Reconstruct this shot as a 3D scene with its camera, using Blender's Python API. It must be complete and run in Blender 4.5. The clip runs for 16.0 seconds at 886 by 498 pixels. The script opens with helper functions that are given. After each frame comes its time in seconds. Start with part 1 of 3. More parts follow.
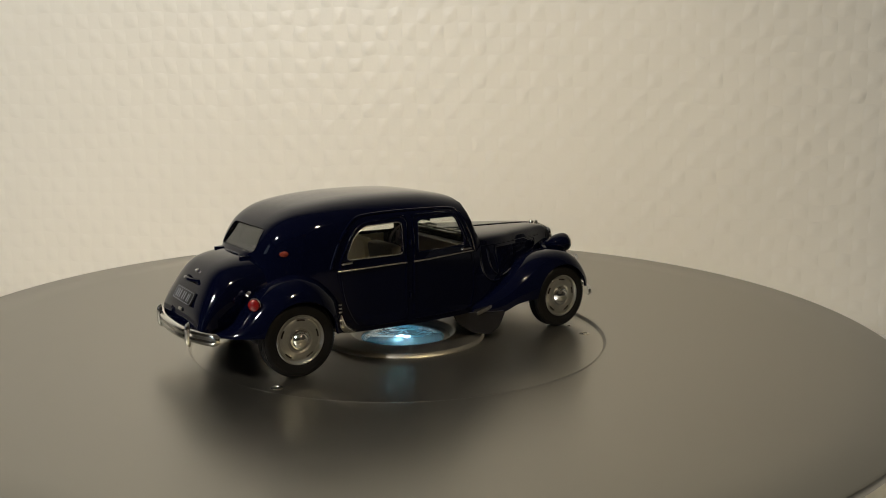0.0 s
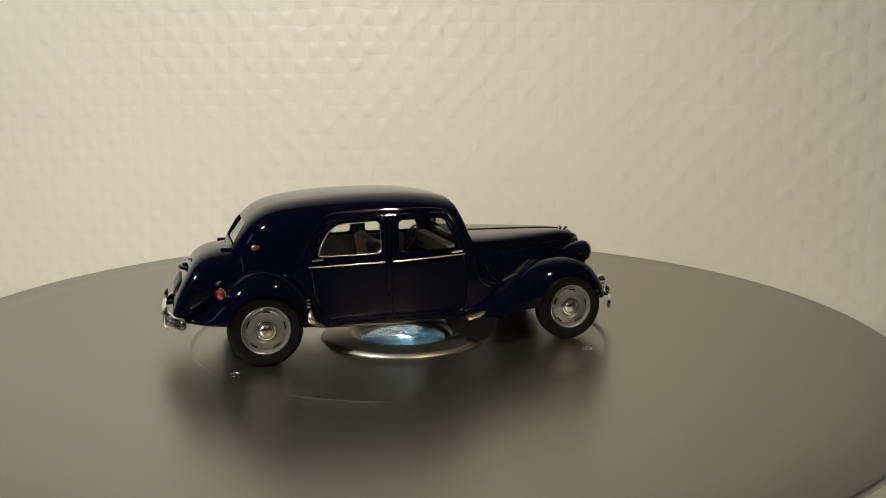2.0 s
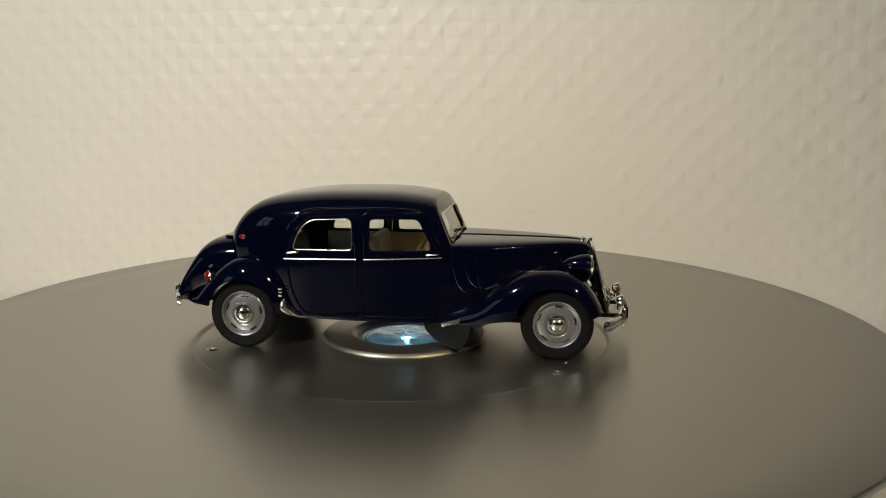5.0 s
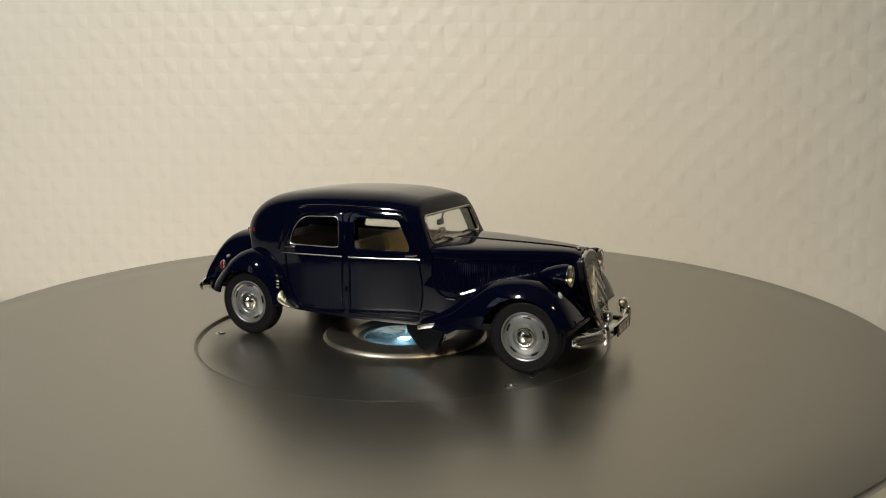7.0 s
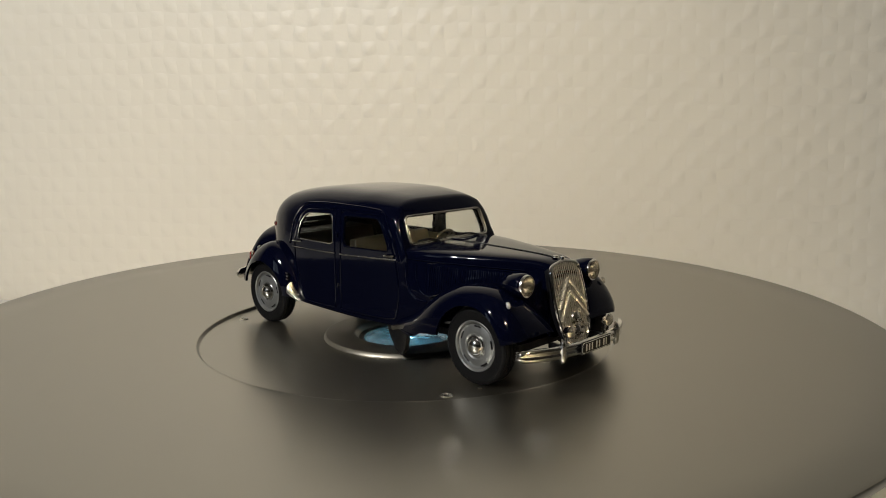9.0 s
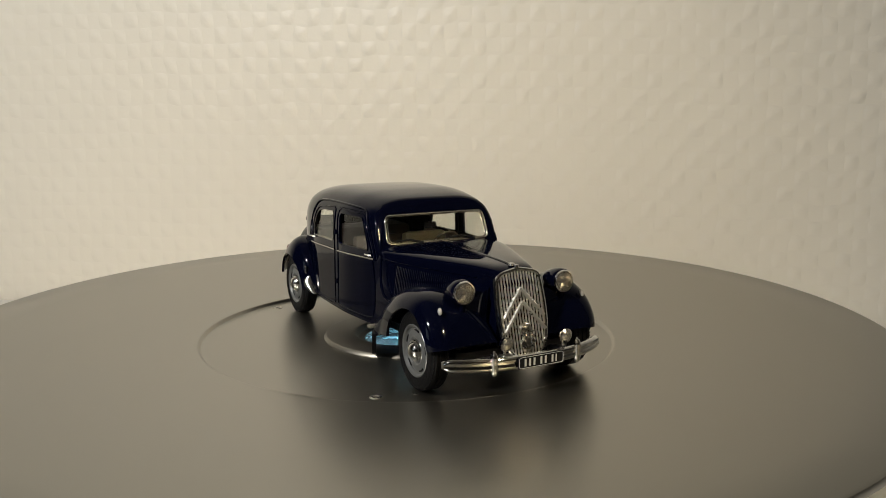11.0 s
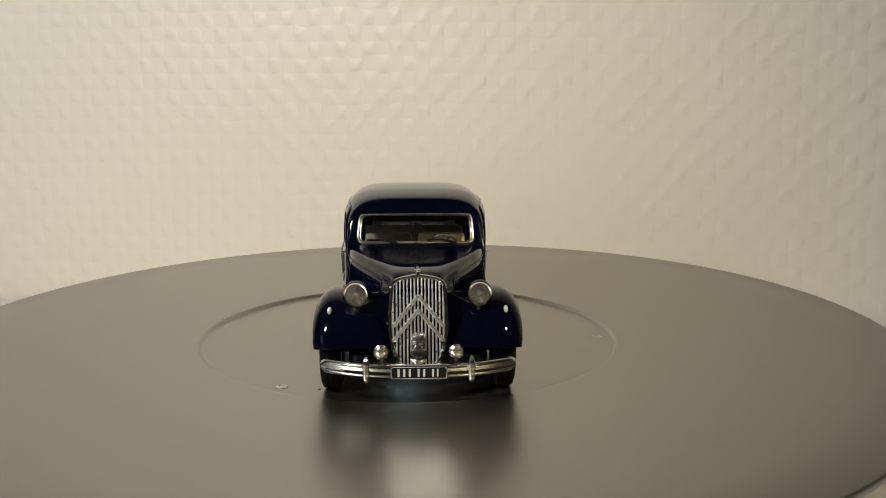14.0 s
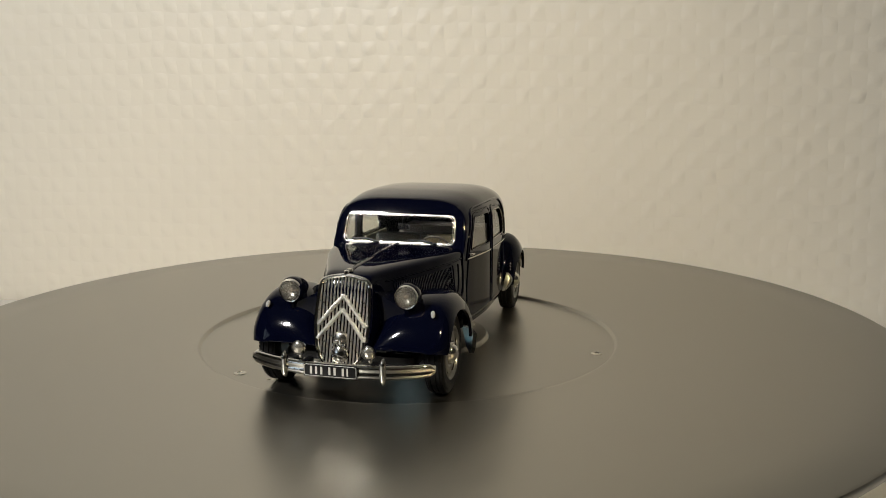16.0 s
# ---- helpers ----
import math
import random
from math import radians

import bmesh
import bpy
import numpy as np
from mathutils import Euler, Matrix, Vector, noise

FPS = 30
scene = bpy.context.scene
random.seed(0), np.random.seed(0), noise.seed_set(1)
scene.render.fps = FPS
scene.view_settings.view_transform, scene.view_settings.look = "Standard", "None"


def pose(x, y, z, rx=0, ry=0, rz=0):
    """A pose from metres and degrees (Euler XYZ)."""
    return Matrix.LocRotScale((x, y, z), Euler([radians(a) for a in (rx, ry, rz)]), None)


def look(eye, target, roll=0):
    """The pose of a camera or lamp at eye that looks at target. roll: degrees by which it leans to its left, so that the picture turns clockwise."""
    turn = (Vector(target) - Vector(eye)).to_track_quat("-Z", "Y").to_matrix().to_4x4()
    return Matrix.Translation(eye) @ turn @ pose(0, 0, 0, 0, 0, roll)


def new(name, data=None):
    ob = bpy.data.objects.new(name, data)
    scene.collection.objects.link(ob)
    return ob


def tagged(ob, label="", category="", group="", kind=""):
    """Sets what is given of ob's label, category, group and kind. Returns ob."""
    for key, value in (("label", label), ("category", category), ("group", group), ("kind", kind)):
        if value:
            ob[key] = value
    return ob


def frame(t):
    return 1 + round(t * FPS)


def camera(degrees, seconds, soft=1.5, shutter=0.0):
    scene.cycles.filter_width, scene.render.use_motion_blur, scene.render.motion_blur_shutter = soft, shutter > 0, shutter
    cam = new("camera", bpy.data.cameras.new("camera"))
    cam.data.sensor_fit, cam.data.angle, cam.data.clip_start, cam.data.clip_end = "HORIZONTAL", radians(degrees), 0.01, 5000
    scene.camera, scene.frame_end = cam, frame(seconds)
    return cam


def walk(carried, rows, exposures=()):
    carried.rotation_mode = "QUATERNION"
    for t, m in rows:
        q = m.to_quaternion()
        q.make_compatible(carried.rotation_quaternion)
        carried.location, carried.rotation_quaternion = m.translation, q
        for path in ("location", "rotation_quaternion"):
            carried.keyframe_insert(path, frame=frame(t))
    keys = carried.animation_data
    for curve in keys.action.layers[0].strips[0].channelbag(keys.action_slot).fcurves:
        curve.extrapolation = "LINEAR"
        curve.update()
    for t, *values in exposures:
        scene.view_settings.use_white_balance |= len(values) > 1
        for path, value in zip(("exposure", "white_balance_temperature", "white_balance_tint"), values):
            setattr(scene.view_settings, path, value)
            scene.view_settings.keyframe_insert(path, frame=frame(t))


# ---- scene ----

# ---- camera ----
cam = camera(56.91, 16.0, soft=0.9)
VIEW = look((0.0, -0.34664, 0.09794), (0.01616, -0.00204, 0.03887), 0.03)
walk(cam, [(0.0, VIEW), (16.0, VIEW)])
scene.view_settings.exposure = 0.0

# ---- light ----
world = bpy.data.worlds.new("world")
scene.world = world
world.use_nodes = True
wn = world.node_tree.nodes["Background"]
wn.inputs[0].default_value = (0.55, 0.6, 0.7, 1)
wn.inputs[1].default_value = 0.03


def area_lamp(name, eye, target, sx, sy, watts, colour, spread=180.0):
    data = bpy.data.lights.new(name, "AREA")
    data.shape, data.size, data.size_y, data.energy, data.color = "RECTANGLE", sx, sy, watts, colour
    data.spread = radians(spread)
    ob = new(name, data)
    ob.matrix_world = look(eye, target)
    return ob


area_lamp("desk_lamp_light", (-0.52, -0.505, 0.58), (-0.10, 0.14, 0.10), 0.04, 0.055, 7.5, (1.0, 0.975, 0.925))
area_lamp("warm_lamp_light", (0.38, -0.60, 0.57), (0.03, 0.05, 0.05), 0.034, 0.026, 0.35, (1.0, 0.80, 0.50), 56.0)
area_lamp("window_daylight", (-2.36, -1.40, 0.85), (0.0, -1.40, 0.70), 0.74, 0.94, 2.8, (0.72, 0.86, 1.0))


# ---- materials ----
def material(name, base, rough=0.5, metal=0.0, coat=0.0, spec=0.5, vary=0.0, scale=60.0, bump=0.0, bump_scale=400.0,
             trans=0.0, ior=1.5, glow=0.0, glow_colour=(1, 1, 1), rough_vary=0.0, stretch=(1, 1, 1)):
    m = bpy.data.materials.new(name)
    m.use_nodes = True
    n, l = m.node_tree.nodes, m.node_tree.links
    b = n["Principled BSDF"]
    b.inputs["Base Color"].default_value = (*base, 1)
    b.inputs["Roughness"].default_value = rough
    b.inputs["Metallic"].default_value = metal
    b.inputs["Coat Weight"].default_value = coat
    b.inputs["Coat Roughness"].default_value = 0.03
    b.inputs["Specular IOR Level"].default_value = spec
    b.inputs["Transmission Weight"].default_value = trans
    b.inputs["IOR"].default_value = ior
    if glow:
        b.inputs["Emission Color"].default_value = (*glow_colour, 1)
        b.inputs["Emission Strength"].default_value = glow
    co = n.new("ShaderNodeTexCoord")
    mp = n.new("ShaderNodeMapping")
    mp.inputs["Scale"].default_value = stretch
    l.new(co.outputs["Object"], mp.inputs["Vector"])
    if vary or rough_vary:
        a = n.new("ShaderNodeTexNoise")
        a.inputs["Scale"].default_value, a.inputs["Detail"].default_value = scale, 5
        l.new(mp.outputs[0], a.inputs["Vector"])
        if vary:
            r = n.new("ShaderNodeMix")
            r.data_type = "RGBA"
            r.inputs["A"].default_value = (*[c * (1 - vary) for c in base], 1)
            r.inputs["B"].default_value = (*[min(1, c * (1 + vary)) for c in base], 1)
            l.new(a.outputs["Fac"], r.inputs["Factor"])
            l.new(r.outputs["Result"], b.inputs["Base Color"])
        if rough_vary:
            q = n.new("ShaderNodeMapRange")
            q.inputs["To Min"].default_value = max(0.0, rough - rough_vary)
            q.inputs["To Max"].default_value = rough + rough_vary
            l.new(a.outputs["Fac"], q.inputs["Value"])
            l.new(q.outputs["Result"], b.inputs["Roughness"])
    if bump:
        c = n.new("ShaderNodeTexNoise")
        c.inputs["Scale"].default_value, c.inputs["Detail"].default_value = bump_scale, 3
        l.new(mp.outputs[0], c.inputs["Vector"])
        d = n.new("ShaderNodeBump")
        d.inputs["Strength"].default_value, d.inputs["Distance"].default_value = bump, 0.0005
        l.new(c.outputs["Fac"], d.inputs["Height"])
        l.new(d.outputs[0], b.inputs["Normal"])
    return m


def wallpaper():
    """Off-white painted wallpaper embossed with rows of soft bumps."""
    m = bpy.data.materials.new("embossed_wallpaper")
    m.use_nodes = True
    n, l = m.node_tree.nodes, m.node_tree.links
    b = n["Principled BSDF"]
    b.inputs["Roughness"].default_value = 0.46
    co = n.new("ShaderNodeTexCoord")
    def math_node(op, a, b=0.0):
        q = n.new("ShaderNodeMath")
        q.operation = op
        for k, val in ((0, a), (1, b)):
            if isinstance(val, (int, float)):
                q.inputs[k].default_value = val
            else:
                l.new(val, q.inputs[k])
        return q.outputs[0]

    # staggered rows of bumps, 22.5 mm apart along the wall and 25 mm up it, a little uneven
    wob = n.new("ShaderNodeTexNoise")
    wob.inputs["Scale"].default_value, wob.inputs["Detail"].default_value = 34, 2
    l.new(co.outputs["Object"], wob.inputs["Vector"])
    bend = n.new("ShaderNodeVectorMath")
    bend.operation = "MULTIPLY_ADD"
    bend.inputs[1].default_value = (0.009, 0.009, 0.009)
    l.new(wob.outputs["Color"], bend.inputs[0])
    l.new(co.outputs["Object"], bend.inputs[2])
    waves = []
    for axis, pitch in (((0.98, -0.199, 0.0), 0.0225), ((0.0, 0.0, 1.0), 0.025)):
        dot = n.new("ShaderNodeVectorMath")
        dot.operation = "DOT_PRODUCT"
        dot.inputs[1].default_value = axis
        l.new(bend.outputs[0], dot.inputs[0])
        waves.append(math_node("COSINE", math_node("MULTIPLY", dot.outputs["Value"], 2 * math.pi / pitch)))
    knob = math_node("POWER", math_node("MAXIMUM", math_node("MULTIPLY", waves[0], waves[1]), 0.0), 1.0)
    a = n.new("ShaderNodeTexNoise")
    a.inputs["Scale"].default_value, a.inputs["Detail"].default_value = 75, 3
    l.new(co.outputs["Object"], a.inputs["Vector"])
    s = n.new("ShaderNodeMath")
    s.operation = "ADD"
    l.new(math_node("MULTIPLY", knob, math_node("ADD", math_node("MULTIPLY", a.outputs["Fac"], 0.6), 0.38)), s.inputs[0])
    l.new(math_node("MULTIPLY", a.outputs["Fac"], 0.35), s.inputs[1])
    d = n.new("ShaderNodeBump")
    d.inputs["Strength"].default_value, d.inputs["Distance"].default_value = 1.0, 0.00085
    l.new(s.outputs[0], d.inputs["Height"])
    l.new(d.outputs[0], b.inputs["Normal"])
    g = n.new("ShaderNodeTexNoise")
    g.inputs["Scale"].default_value, g.inputs["Detail"].default_value = 5, 6
    l.new(co.outputs["Object"], g.inputs["Vector"])
    r = n.new("ShaderNodeMix")
    r.data_type = "RGBA"
    r.inputs["A"].default_value = (0.70, 0.66, 0.57, 1)
    r.inputs["B"].default_value = (0.78, 0.74, 0.65, 1)
    l.new(g.outputs["Fac"], r.inputs["Factor"])
    l.new(r.outputs["Result"], b.inputs["Base Color"])
    return m


NAVY = material("navy_lacquer", (0.0010, 0.0015, 0.0068), 0.05, 0.0, 0.0, spec=0.27, vary=0.12, scale=300, bump=0.04, bump_scale=260)
CHROME = material("chrome", (0.78, 0.77, 0.74), 0.10, 1.0, rough_vary=0.05, scale=700, bump=0.18, bump_scale=900)
CHROME_DULL = material("dull_chrome", (0.62, 0.60, 0.55), 0.24, 1.0, rough_vary=0.08, scale=700, bump=0.2, bump_scale=900)
RIM = material("silver_wheel_paint", (0.195, 0.2, 0.198), 0.33, 0.6, vary=0.12, scale=500)
RUBBER = material("tyre_rubber", (0.0045, 0.0045, 0.005), 0.5, spec=0.13, vary=0.2, scale=800, bump=0.3, bump_scale=1500)
BLACK = material("black_plastic", (0.004, 0.004, 0.005), 0.36, spec=0.2, vary=0.2, scale=500, bump=0.2, bump_scale=1200)
GLASS = material("clear_plastic", (0.90, 0.91, 0.88), 0.02, trans=1.0, ior=1.42, spec=0.5)
CRYSTAL = material("faceted_glass", (0.62, 0.60, 0.54), 0.15, 0.85, bump=0.6, bump_scale=600)
LENS = material("headlamp_lens", (0.86, 0.86, 0.82), 0.05, trans=0.95, ior=1.3, bump=0.12, bump_scale=1400)
GRILLE = material("grille_chrome", (0.95, 0.93, 0.88), 0.3, 1.0, rough_vary=0.1, scale=900, bump=0.45, bump_scale=330)
CREAM = material("cream_upholstery", (0.52, 0.43, 0.28), 0.55, vary=0.15, scale=300, bump=0.3, bump_scale=900)
TAUPE = material("taupe_trim", (0.085, 0.07, 0.052), 0.5, vary=0.2, scale=300)
OLIVE = material("olive_trim", (0.26, 0.235, 0.16), 0.6, vary=0.12, scale=250, bump=0.2, bump_scale=700)
RED = material("red_lens", (0.13, 0.005, 0.005), 0.12, coat=0.6, bump=0.4, bump_scale=1500)
AMBER = material("dark_amber_lens", (0.10, 0.010, 0.006), 0.15, coat=0.6)
WHITE_LENS = material("milky_lens", (0.36, 0.36, 0.35), 0.22, coat=0.4)
PLATE_BLACK = material("plate_black", (0.009, 0.009, 0.010), 0.35, spec=0.15, vary=0.2, scale=400)
# white ink with shade put into its colour, for the tilted rear plate
PLATE_WHITE_SHADED = material("plate_white_shaded", (0.2, 0.21, 0.23), 0.5, vary=0.15, scale=900)
PLATE_WHITE = material("plate_white", (0.55, 0.545, 0.52), 0.4, vary=0.06, scale=900)
STEEL = material("satin_steel", (0.325, 0.312, 0.275), 0.315, 0.99, vary=0.05, scale=14, rough_vary=0.03)
HUB_STEEL = material("hub_steel", (0.30, 0.28, 0.24), 0.42, 1.0, vary=0.08, scale=60, rough_vary=0.05)
SCREW = material("screw_steel", (0.6, 0.58, 0.52), 0.25, 1.0, vary=0.15, scale=900, bump=0.4, bump_scale=900)
LED = material("led_white", (0.9, 0.95, 1.0), 0.3, glow=36.0, glow_colour=(0.62, 0.9, 1.0))
LENS_BLUE = material("blue_crystal", (0.66, 0.88, 0.98), 0.1, trans=0.95, ior=1.45, bump=1.0, bump_scale=150)
BOWL_BLUE = material("blue_reflector", (0.34, 0.58, 0.78), 0.3, 0.5, vary=0.6, scale=90)
WALL = wallpaper()
PAINT = material("matt_wall_paint", (0.16, 0.148, 0.127), 0.8, vary=0.06, scale=8, bump=0.2, bump_scale=300)
CEIL = material("ceiling_paint", (0.45, 0.42, 0.37), 0.85, vary=0.05, scale=8)
TABLE = material("white_laminate", (0.72, 0.71, 0.68), 0.35, vary=0.05, scale=20, bump=0.05, bump_scale=600)
CARPET = material("brown_floor", (0.10, 0.07, 0.045), 0.7, vary=0.3, scale=30)


# ---- building helpers (lengths in millimetres) ----
def mesh_of(name, bm, mat, smooth=35.0, mend=True):
    if mend:
        bmesh.ops.recalc_face_normals(bm, faces=bm.faces[:])
    bmesh.ops.scale(bm, vec=(0.001,) * 3, verts=bm.verts[:])
    me = bpy.data.meshes.new(name)
    bm.to_mesh(me)
    bm.free()
    return finish(me, mat, smooth)


def finish(me, mat, smooth=35.0):
    me.materials.clear()
    me.materials.append(mat)
    me.polygons.foreach_set("use_smooth", [smooth > 0] * len(me.polygons))
    if smooth:
        me.set_sharp_from_angle(angle=radians(smooth))
    me.update()
    return me


def hang(ob, parent):
    ob.parent = parent
    return ob


def part(name, bm, mat, parent, label="", smooth=35.0, mend=True):
    ob = hang(new(name, mesh_of(name, bm, mat, smooth, mend)), parent)
    return tagged(ob, label)


def curve_of(xs, ys):
    """A smooth monotone curve through the points."""
    xs, ys = np.array(xs, float), np.array(ys, float)
    h, d = np.diff(xs), np.diff(ys) / np.diff(xs)
    m = np.zeros(len(xs))
    m[0], m[-1] = d[0], d[-1]
    for i in range(1, len(xs) - 1):
        if d[i - 1] * d[i] > 0:
            w1, w2 = 2 * h[i] + h[i - 1], h[i] + 2 * h[i - 1]
            m[i] = (w1 + w2) / (w1 / d[i - 1] + w2 / d[i])

    def f(x):
        i = int(np.clip(np.searchsorted(xs, x) - 1, 0, len(xs) - 2))
        t = (np.clip(x, xs[0], xs[-1]) - xs[i]) / h[i]
        return float((2 * t**3 - 3 * t**2 + 1) * ys[i] + (t**3 - 2 * t**2 + t) * h[i] * m[i]
                     + (3 * t**2 - 2 * t**3) * ys[i + 1] + (t**3 - t**2) * h[i] * m[i + 1])
    return f


def loft(rings, closed=True, caps=True):
    bm = bmesh.new()
    vs = [[bm.verts.new(p) for p in r] for r in rings]
    k = len(rings[0])
    for a, b in zip(vs, vs[1:]):
        for i in range(k if closed else k - 1):
            j = (i + 1) % k
            bm.faces.new((a[i], a[j], b[j], b[i]))
    if caps and closed:
        bm.faces.new(vs[0][::-1])
        bm.faces.new(vs[-1])
    return bm


def prism(poly, lo, hi, axis):
    """A polygon of (a, b) pushed along an axis: y takes (x, z), x takes (y, z), z takes (x, y)."""
    put = {"y": lambda a, b, c: (a, c, b), "x": lambda a, b, c: (c, a, b), "z": lambda a, b, c: (a, b, c)}[axis]
    return loft([[put(a, b, lo) for a, b in poly], [put(a, b, hi) for a, b in poly]])


def rounded(poly, r, seg=4):
    out, k = [], len(poly)
    for i in range(k):
        p, a, b = Vector(poly[i]), Vector(poly[i - 1]), Vector(poly[(i + 1) % k])
        u, v = (a - p), (b - p)
        d = min(r, u.length * 0.45, v.length * 0.45)
        s, e = p + u.normalized() * d, p + v.normalized() * d
        for j in range(seg + 1):
            t = j / seg
            q = s * (1 - t) ** 2 + p * 2 * t * (1 - t) + e * t**2
            out.append((q.x, q.y))
    return out


def smooth_path(pts, n=4):
    """A rounder path through 2D points."""
    out, k = [], len(pts)
    for i in range(k - 1):
        p0, p1, p2, p3 = (np.array(pts[min(max(j, 0), k - 1)], float) for j in (i - 1, i, i + 1, i + 2))
        for j in range(n):
            t = j / n
            out.append(tuple(0.5 * (2 * p1 + (p2 - p0) * t + (2 * p0 - 5 * p1 + 4 * p2 - p3) * t**2 + (3 * p1 - p0 - 3 * p2 + p3) * t**3)))
    return out + [tuple(pts[-1])]


def lathe(profile, seg=48, axis="z", at=(0, 0, 0), closed=False):
    """Turn a profile of (radius, height) round an axis."""
    bm = bmesh.new()
    rows = []
    for i in range(seg):
        a = 2 * math.pi * i / seg
        row = []
        for r, h in profile:
            c, s = r * math.cos(a), r * math.sin(a)
            p = {"z": (c, s, h), "y": (c, h, s), "x": (h, c, s)}[axis]
            row.append(bm.verts.new(Vector(p) + Vector(at)))
        rows.append(row)
    k = len(profile)
    for i in range(seg):
        a, b = rows[i], rows[(i + 1) % seg]
        for j in range(k if closed else k - 1):
            q = (j + 1) % k
            bm.faces.new((a[j], b[j], b[q], a[q]))
    bmesh.ops.remove_doubles(bm, verts=bm.verts[:], dist=1e-5)
    return bm


def tube(path, r, seg=8, closed=False, flat=1.0):
    """A round bar along a path of points; flat squeezes it along z."""
    pts = [Vector(p) for p in path]
    rings = []
    for i, p in enumerate(pts):
        a = pts[i - 1] if (i or closed) else p
        b = pts[(i + 1) % len(pts)] if (closed or i < len(pts) - 1) else p
        t = (b - a).normalized()
        up = Vector((0, 0, 1)) if abs(t.z) < 0.9 else Vector((1, 0, 0))
        s = t.cross(up).normalized()
        w = s.cross(t).normalized()
        rings.append([p + s * r * math.cos(2 * math.pi * k / seg) + w * r * flat * math.sin(2 * math.pi * k / seg) for k in range(seg)])
    if closed:
        rings.append(rings[0])
        bm = loft(rings, caps=False)
        bmesh.ops.remove_doubles(bm, verts=bm.verts[:], dist=1e-6)
        return bm
    return loft(rings)


def block(cx, cy, cz, sx, sy, sz, bevel=0.3, m=None):
    bm = bmesh.new()
    bmesh.ops.create_cube(bm, size=1)
    bmesh.ops.scale(bm, vec=(sx, sy, sz), verts=bm.verts[:])
    if bevel:
        bmesh.ops.bevel(bm, geom=bm.edges[:], offset=bevel, segments=2, affect="EDGES", profile=0.6)
    if m is not None:
        bmesh.ops.transform(bm, matrix=m, verts=bm.verts[:])
    bmesh.ops.translate(bm, vec=(cx, cy, cz), verts=bm.verts[:])
    return bm


def join(bm, other):
    me = bpy.data.meshes.new("tmp")
    other.to_mesh(me)
    other.free()
    bm.from_mesh(me)
    bpy.data.meshes.remove(me)
    return bm


def carve(a, b, operation, turned=False):
    """a and b are bmeshes; returns a bmesh of a DIFFERENCE, INTERSECT or UNION b. b is used up, a too. turned: a's faces already look outwards."""
    obs = []
    for bm in (a, b):
        if bm is b or not turned:
            bmesh.ops.recalc_face_normals(bm, faces=bm.faces[:])
        me = bpy.data.meshes.new("tmp")
        bm.to_mesh(me)
        bm.free()
        obs.append(new("tmp", me))
    mod = obs[0].modifiers.new("cut", "BOOLEAN")
    mod.operation, mod.object, mod.solver = operation, obs[1], "EXACT"
    bpy.context.view_layer.update()
    dep = bpy.context.evaluated_depsgraph_get()
    me = bpy.data.meshes.new_from_object(obs[0].evaluated_get(dep))
    out = bmesh.new()
    out.from_mesh(me)
    for ob in obs:
        d = ob.data
        bpy.data.objects.remove(ob)
        bpy.data.meshes.remove(d)
    bpy.data.meshes.remove(me)
    return out


def flipped(bm):
    """The mirror image across the car's middle."""
    out = bm.copy()
    bmesh.ops.scale(out, vec=(1, -1, 1), verts=out.verts[:])
    bmesh.ops.reverse_faces(out, faces=out.faces[:])
    return out


# ---- the room ----
def quad_slab(name, corners, depth, mat):
    """A slab with the given four corners (metres) as its face and depth behind it."""
    c = [Vector(p) for p in corners]
    nrm = (c[1] - c[0]).cross(c[3] - c[0]).normalized()
    bm = loft([[p * 1000 for p in c], [(p - nrm * depth) * 1000 for p in c]])
    ob = new(name, mesh_of(name, bm, mat, 0))
    return tagged(ob, kind="structure")


TABLE_Z = -0.072
W0, W1 = Vector((-2.2, 0.770, 0)), Vector((1.6, -0.002, 0))
quad_slab("wall_north", [(W0.x, W0.y, -0.8), (W1.x, W1.y, -0.8), (W1.x, W1.y, 1.7), (W0.x, W0.y, 1.7)], 0.1, WALL)

west = loft([[(x * 1000, y * 1000, z * 1000) for y, z in ((-3.4, -0.8), (0.77, -0.8), (0.77, 1.7), (-3.4, 1.7))] for x in (-2.2, -2.3)])
west = carve(west, prism([(-1780, 370), (-1020, 370), (-1020, 1330), (-1780, 1330)], -2500, -2000, "x"), "DIFFERENCE")
tagged(new("wall_west", mesh_of("wall_west", west, PAINT, 0)), kind="structure")


def window():
    th = tagged(new("window_1"), kind="structure")
    for y in (-1760, -1400, -1040):
        part("window_frame", block(-2260, y, 850, 50, 40, 956, 4), TABLE, th)
    for z in (390, 850, 1310):
        part("window_frame", block(-2262, -1400, z, 40, 752, 36, 4), TABLE, th)
    part("window_sill", block(-2230, -1400, 364, 180, 800, 22, 4), TABLE, th)


window()
for name, a, b in (("wall_east", (1.6, 0.0), (1.6, -3.4)), ("wall_south", (1.6, -3.4), (-2.2, -3.4))):
    quad_slab(name, [(*a, -0.8), (*b, -0.8), (*b, 1.7), (*a, 1.7)], 0.1, PAINT)
quad_slab("floor", [(-2.2, -3.4, -0.8), (1.6, -3.4, -0.8), (1.6, 0.8, -0.8), (-2.2, 0.8, -0.8)], 0.1, CARPET)
quad_slab("ceiling", [(-2.2, 0.8, 1.7), (1.6, 0.8, 1.7), (1.6, -3.4, 1.7), (-2.2, -3.4, 1.7)], 0.1, CEIL)


